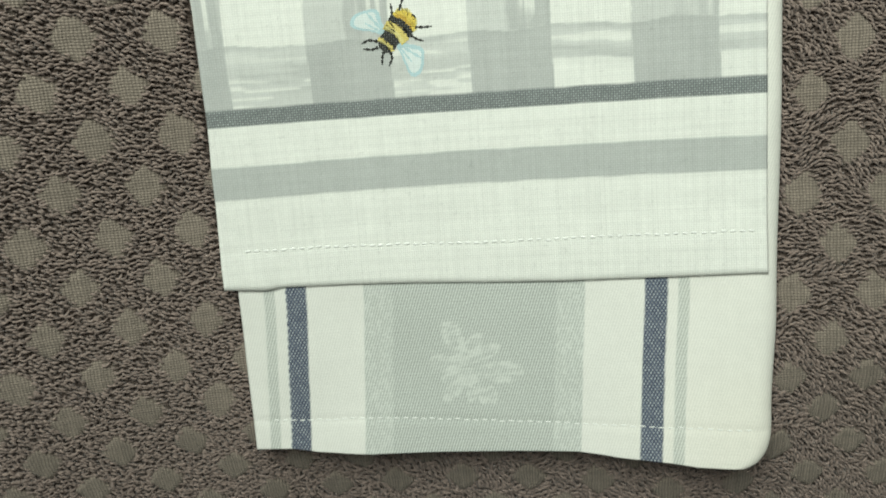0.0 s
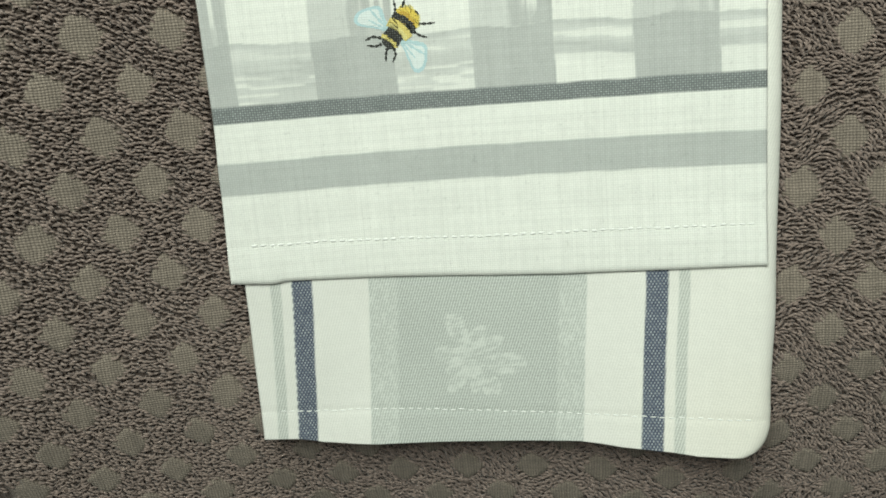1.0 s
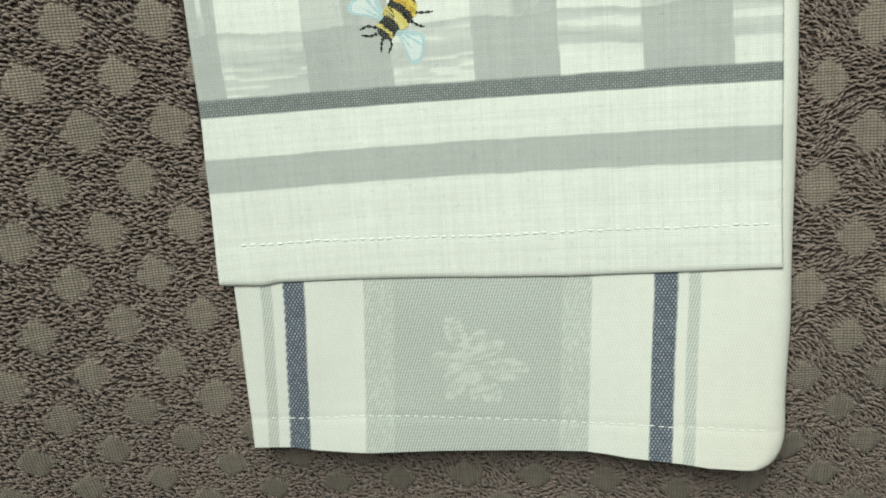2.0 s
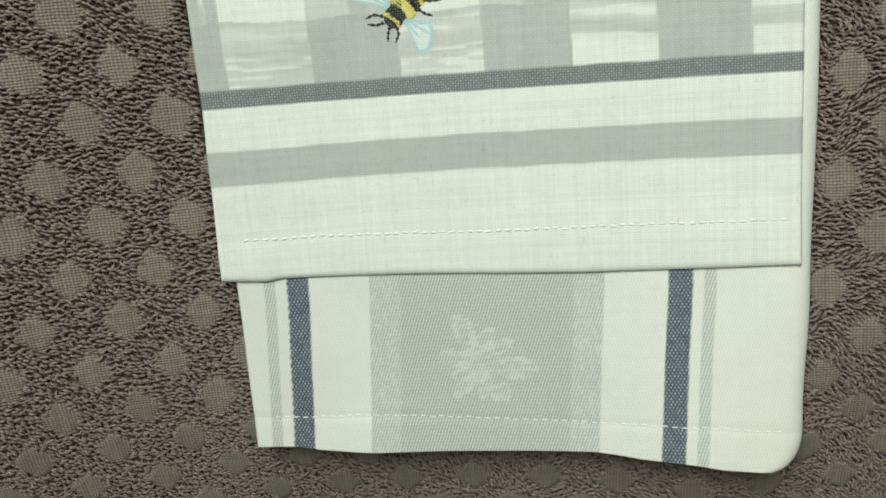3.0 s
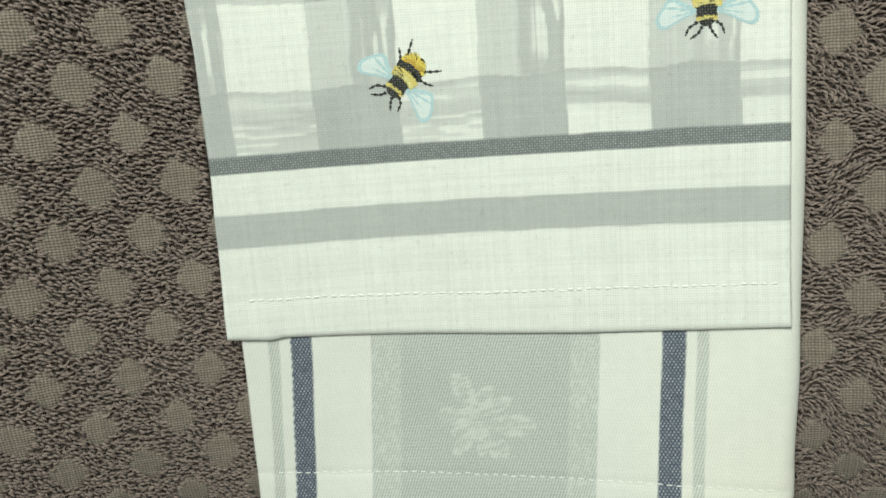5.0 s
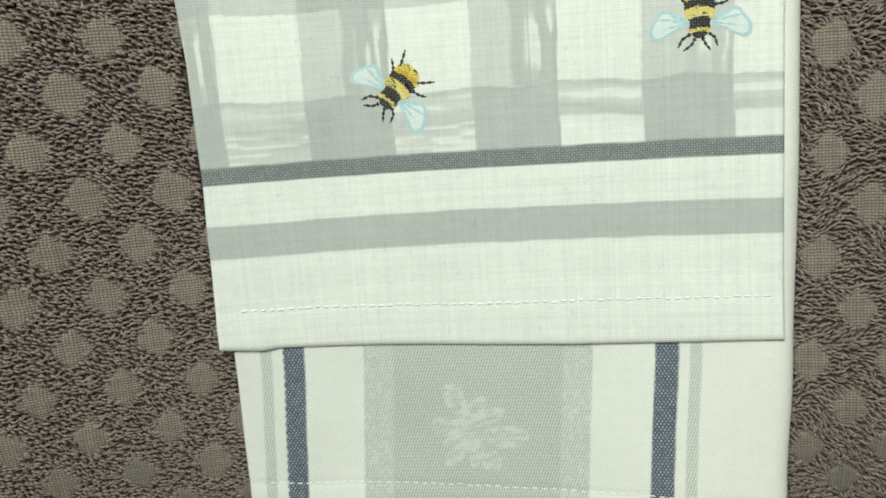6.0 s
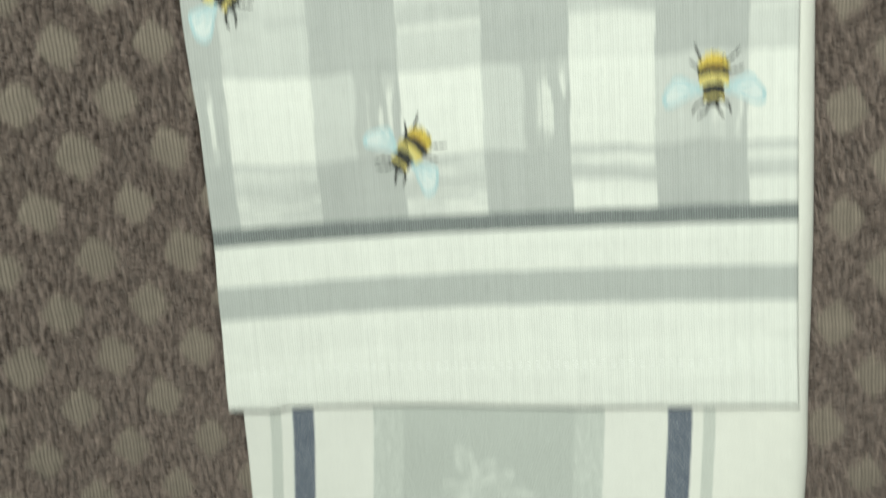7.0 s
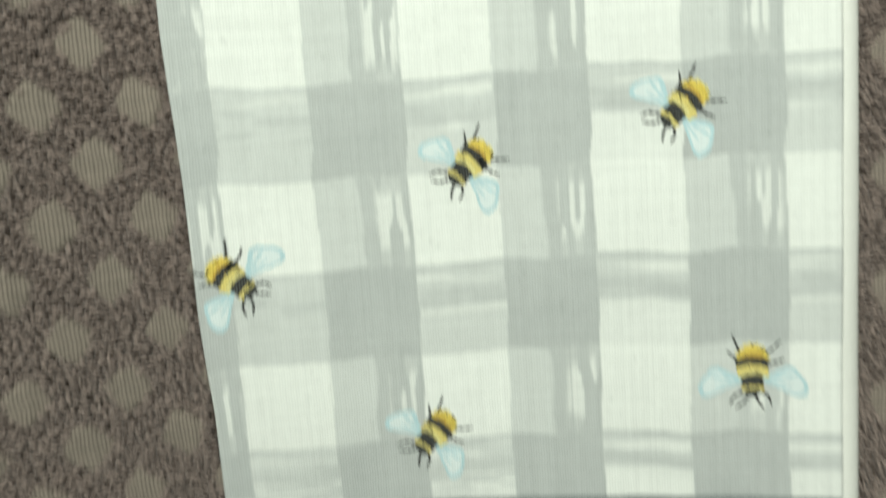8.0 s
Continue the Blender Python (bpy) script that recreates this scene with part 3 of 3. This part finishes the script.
    c = mix(c, up, in_col * (1 - in_row) * chk)
    c = mix(c, level, in_row * (1 - in_col) * chk)
    c = mix(c, both, in_row * in_col * chk)
    # woven bands by the hem
    c = mix(c, (0.155, 0.172, 0.172), band(y + ripple(x, 0 * y, 45, 0.006, 0.0003), 0.0503, 0.0554))
    c = mix(c, (0.475, 0.495, 0.475), band(y + ripple(x, 0 * y, 46, 0.008, 0.0004), 0.0280, 0.0381))
    c = c * (0.985 + 0.03 * speck(x / 0.004, y / 0.004, 71))[..., None]
    # a few slubs and specks
    return c * (1 - 0.10 * (speck(x / 0.0011, y / 0.0011, 73) > 0.93))[..., None]


def up_layers():
    w = 0.1655
    xs = steps(0.0, w, 0.00044, 0.0012, 0.0012, 0.0002) / w
    xs = np.clip(xs / xs[-1], 0, 1)
    ys = np.r_[steps(UP_Y0, 0.200, 0.00044, 0.0028, 0.0, 0.0002), np.arange(0.203, 0.262, 0.003)]
    me = folded_sheet("top_layer", xs, ys, up_left, up_right, up_front, up_top, 0.0017, (0.0011, 0.0011, 0.0024), PRINTED, up_dye)
    part("top_layer", me, printed, "white cotton printed with brushed grey checks and bands")
    cx, cy = np.linspace(0, 1, 90), np.r_[steps(UP_Y0 + 0.0035, 0.02, 0.002, 0.002, 0.0, 0.0003), np.arange(0.022, 0.262, 0.003)]
    me = folded_sheet("under_layer", cx, cy, lambda y: up_left(y) + 0.0016, lambda y: up_right(y) - 0.0016, up_front, lambda x, y: up_top(x, y) - 0.0008, 0.0008, (0.001, 0.001, 0.001), PLAIN_BACK, lambda x, y: np.full(x.shape + (3,), 0.76))
    part("under_layer", me, printed, "plain white folded-under layer")


up_layers()


# ---- printed motifs on the upper towel: banded ovals with pale lobes ----
def blob(outline, lift, place, turn, material, name):
    """A flat printed patch: rings from the middle out to the outline, laid on the cloth."""
    outline = np.asarray(outline, float)
    mid = outline.mean(0)
    rings = [mid + (outline - mid) * k for k in (1.0, 0.72, 0.4)]
    pts = np.concatenate([*rings, mid[None]]) * 0.001
    c, s = math.cos(turn), math.sin(turn)
    x, y = place[0] + pts[:, 0] * c - pts[:, 1] * s, place[1] + pts[:, 0] * s + pts[:, 1] * c
    n = len(outline)
    faces = []
    for r in range(2):
        faces += [(r * n + k, r * n + (k + 1) % n, (r + 1) * n + (k + 1) % n, (r + 1) * n + k) for k in range(n)]
    faces += [(2 * n + k, 2 * n + (k + 1) % n, 3 * n) for k in range(n)]
    verts = np.stack([x, y, up_top(x, y) + lift], -1)
    return mesh_of(name, verts, faces, material)


def half_width(y):
    return np.interp(y, (-7.6, -7.0, -6.2, -5.2, -4.6, -3.6, -2.4, -1.2, -0.4, 1.2, 2.6, 4.2, 5.4, 6.3), (0.3, 1.5, 2.0, 2.5, 2.9, 2.7, 2.8, 3.4, 3.9, 4.0, 3.9, 3.5, 2.5, 0.4))


LOBE = ((2.6, -2.2), (5.5, -0.7), (8.4, 0.8), (10.2, 0.6), (11.6, -1.0), (13.2, -3.2), (13.8, -5.4), (13.0, -7.2), (11.2, -7.5), (8.6, -6.3), (6.0, -4.9), (3.0, -3.6))


def smooth_loop(points, per=5):
    """A closed curve through the points."""
    p = np.asarray(points, float)
    k = np.linspace(0, 1, per, endpoint=False)[:, None]
    a, b, c, d = np.roll(p, 1, 0), p, np.roll(p, -1, 0), np.roll(p, -2, 0)
    out = [0.5 * (2 * b[i] + (c[i] - a[i]) * k + (2 * a[i] - 5 * b[i] + 4 * c[i] - d[i]) * k**2 + (3 * b[i] - a[i] - 3 * c[i] + d[i]) * k**3) for i in range(len(p))]
    return np.concatenate(out)


def band_outline(lo, hi, bow, rng, grow=0.0):
    s = np.linspace(-1, 1, 27)
    top = [(k * (half_width(hi) + grow), hi - bow * k * k) for k in s[::-1]]
    low = [(k * (half_width(lo) + grow), lo - bow * k * k) for k in s]
    out = np.array(low + top)
    return out + rng.normal(0, 0.15, out.shape)


def stroke_outline(points, wide):
    p = np.asarray(points, float)
    k = np.linspace(0, len(p) - 1, 10)
    q = np.stack([np.interp(k, np.arange(len(p)), p[:, d]) for d in (0, 1)], -1)
    g = np.gradient(q, axis=0)
    g /= np.linalg.norm(g, axis=1, keepdims=True)
    nrm = np.stack([-g[:, 1], g[:, 0]], -1)
    w = wide * (0.5 + 0.28 * np.sin(np.arange(10) * 2.1))[:, None] * np.linspace(1.15, 0.75, 10)[:, None]
    return np.r_[q + nrm * w, (q - nrm * w)[::-1]]


def strip_mesh(outline, lift, place, turn, material, name):
    n = len(outline) // 2
    pts = np.asarray(outline) * 0.001
    c, s = math.cos(turn), math.sin(turn)
    x, y = place[0] + pts[:, 0] * c - pts[:, 1] * s, place[1] + pts[:, 0] * s + pts[:, 1] * c
    faces = [(k, k + 1, 2 * n - 2 - k, 2 * n - 1 - k) for k in range(n - 1)]
    return mesh_of(name, np.stack([x, y, up_top(x, y) + lift], -1), faces, material)


def cap_outline(rng, grow=0.0):
    a = np.linspace(0, math.pi, 44)
    top = np.stack([(3.7 + grow) * np.cos(a), 2.9 + (3.6 + grow) * np.sin(a) ** 0.85], -1)
    k = np.linspace(-1, 1, 14)
    low = np.stack([3.6 * k, 3.7 - 0.9 * k * k], -1)
    out = np.r_[top, low]
    return out + rng.normal(0, 0.14 + 0.25 * grow, out.shape)


def motif(place, degrees, seed, spread):
    rng = np.random.RandomState(seed)
    turn = radians(degrees)
    core = part("printed_motif", blob(body_outline(rng), 0.00016, place, turn, INK_BLACK, "printed_motif"), printed, "printed black and yellow banded oval with pale lobes")
    for sgn, k in ((-1, spread[0]), (1, spread[1])):
        rim = smooth_loop(LOBE) * (sgn * k, 1)
        rim = rim + rng.normal(0, 0.07, rim.shape)
        part("lobe", blob(rim, 0.00007, place, turn, INK_BLUE, "lobe"), core, "pale blue printed lobe")
        mid = rim.mean(0) + (sgn * 0.5, -0.3)
        part("lobe_middle", blob(mid + (rim - mid) * 0.76, 0.00010, place, turn, INK_PALE, "lobe_middle"), core, "white middle of a lobe")
        for pts, w in ((((3.2, -2.6), (7.0, -2.2), (11.4, -1.5)), 0.75), (((3.4, -3.0), (6.0, -3.6), (9.4, -4.2)), 0.55), (((3.4, -2.3), (5.8, -1.4), (8.2, -0.6)), 0.5)):
            vein = [(sgn * k * vx, vy) for vx, vy in pts]
            part("vein", strip_mesh(stroke_outline(vein, w), 0.00014, place, turn, INK_BLUE, "vein"), core)
    part("end_fringe", blob(cap_outline(rng, 0.45), 0.00013, place, turn, INK_STRAW, "end_fringe"), core, "pale yellow fringe")
    part("end_band", blob(cap_outline(rng), 0.00021, place, turn, INK_OCHRE, "end_band"), core, "ochre printed end")
    shade = [(3.0 * math.cos(v), 3.1 + 1.5 * math.sin(v)) for v in np.linspace(0, 2 * math.pi, 30, endpoint=False)]
    part("end_shade", blob(np.array(shade) + rng.normal(0, 0.2, (30, 2)), 0.00024, place, turn, INK_AMBER, "end_shade"), core, "darker amber streak")
    part("dark_band", blob(band_outline(1.7, 3.5, 0.8, rng, 0.05), 0.00027, place, turn, INK_BLACK, "dark_band"), core)
    for lo, hi, bow, grow in ((-1.3, 1.3, 0.9, 0.2), (-5.3, -4.3, 0.5, 0.25)):
        part("band", blob(band_outline(lo, hi, bow, rng, grow), 0.00021, place, turn, INK_YELLOW, "band"), core, "yellow printed band")
        part("band_light", blob(band_outline(lo + 0.15, lo + 0.45 * (hi - lo), bow, rng, -0.5), 0.00024, place, turn, INK_STRAW, "band_light"), core, "pale yellow streak")
    for pts in (((-2.4, -5.9), (-4.9, -7.4), (-5.8, -9.5)), ((-1.3, -7.2), (-2.3, -9.0), (-4.5, -10.4)), ((0.7, -7.2), (1.6, -9.0), (2.8, -10.6)), ((2.4, -6.0), (4.0, -7.2), (4.6, -9.5)),
                ((-2.9, 4.2), (-3.8, 6.6), (-4.9, 9.3)), ((-3.6, 1.9), (-4.6, 3.5), (-6.4, 5.0)), ((3.2, 4.0), (5.2, 5.6), (7.2, 7.6)), ((3.8, 1.6), (6.2, 1.9), (8.0, 2.8))):
        part("stroke", strip_mesh(stroke_outline(pts, 0.66), 0.00015, place, turn, INK_BLACK, "stroke"), core)


def body_outline(rng):
    ys = np.linspace(-7.2, 3.7, 26)
    right_side = np.stack([half_width(ys), ys], -1)
    left_side = np.stack([-half_width(ys[::-1]), ys[::-1]], -1)
    out = np.r_[right_side, left_side]
    return out + rng.normal(0, 0.10, out.shape)


for place, degrees, seed, spread in (((-0.0207, 0.0751), -43, 1, (0.92, 0.96)), ((0.0641, 0.0902), 0, 2, (1.0, 1.0)), ((-0.0706, 0.1226), 47, 3, (1.0, 1.0)), ((-0.0066, 0.1485), -45, 4, (0.92, 0.96)), ((0.0488, 0.1602), -46, 5, (0.92, 0.96))):
    motif(place, degrees, seed, spread)


# ---- seams: single stitches ----
def stitch_mesh(length, thick):
    bm = bmesh.new()
    bmesh.ops.create_uvsphere(bm, u_segments=7, v_segments=5, radius=1.0)
    for v in bm.verts:
        v.co = Vector((v.co.z * length / 2, v.co.x * thick, v.co.y * thick * 0.6))
    me = bpy.data.meshes.new("stitch")
    bm.to_mesh(me)
    bm.free()
    me.uv_layers.new(name="cloth")
    me.materials.append(THREAD)
    for p in me.polygons:
        p.use_smooth = True
    return me


def seam(x0, x1, pitch, thick, line, top, parent, seed):
    rng = np.random.RandomState(seed)
    me = stitch_mesh(pitch * 0.68, thick)
    x = x0
    while x < x1:
        y = float(line(x)) + rng.normal(0, 0.00012)
        z = float(top(np.array(x), np.array(y)))
        slope_y = math.degrees(math.atan2(float(line(x + 0.002)) - float(line(x - 0.002)), 0.004))
        slope_z = math.degrees(math.atan2(float(top(np.array(x + 0.001), np.array(y))) - float(top(np.array(x - 0.001), np.array(y))), 0.002))
        ob = part("stitch", me, parent)
        ob.matrix_local = pose(x, y, z + 0.00013, 0, -slope_z, slope_y + rng.normal(0, 3))
        x += pitch * rng.uniform(0.94, 1.06)


seam(-0.072, 0.084, 0.00275, 0.00038, up_seam, up_top, printed, 3)
seam(-0.070, 0.080, 0.00285, 0.00023, low_seam, low_top, striped, 5)
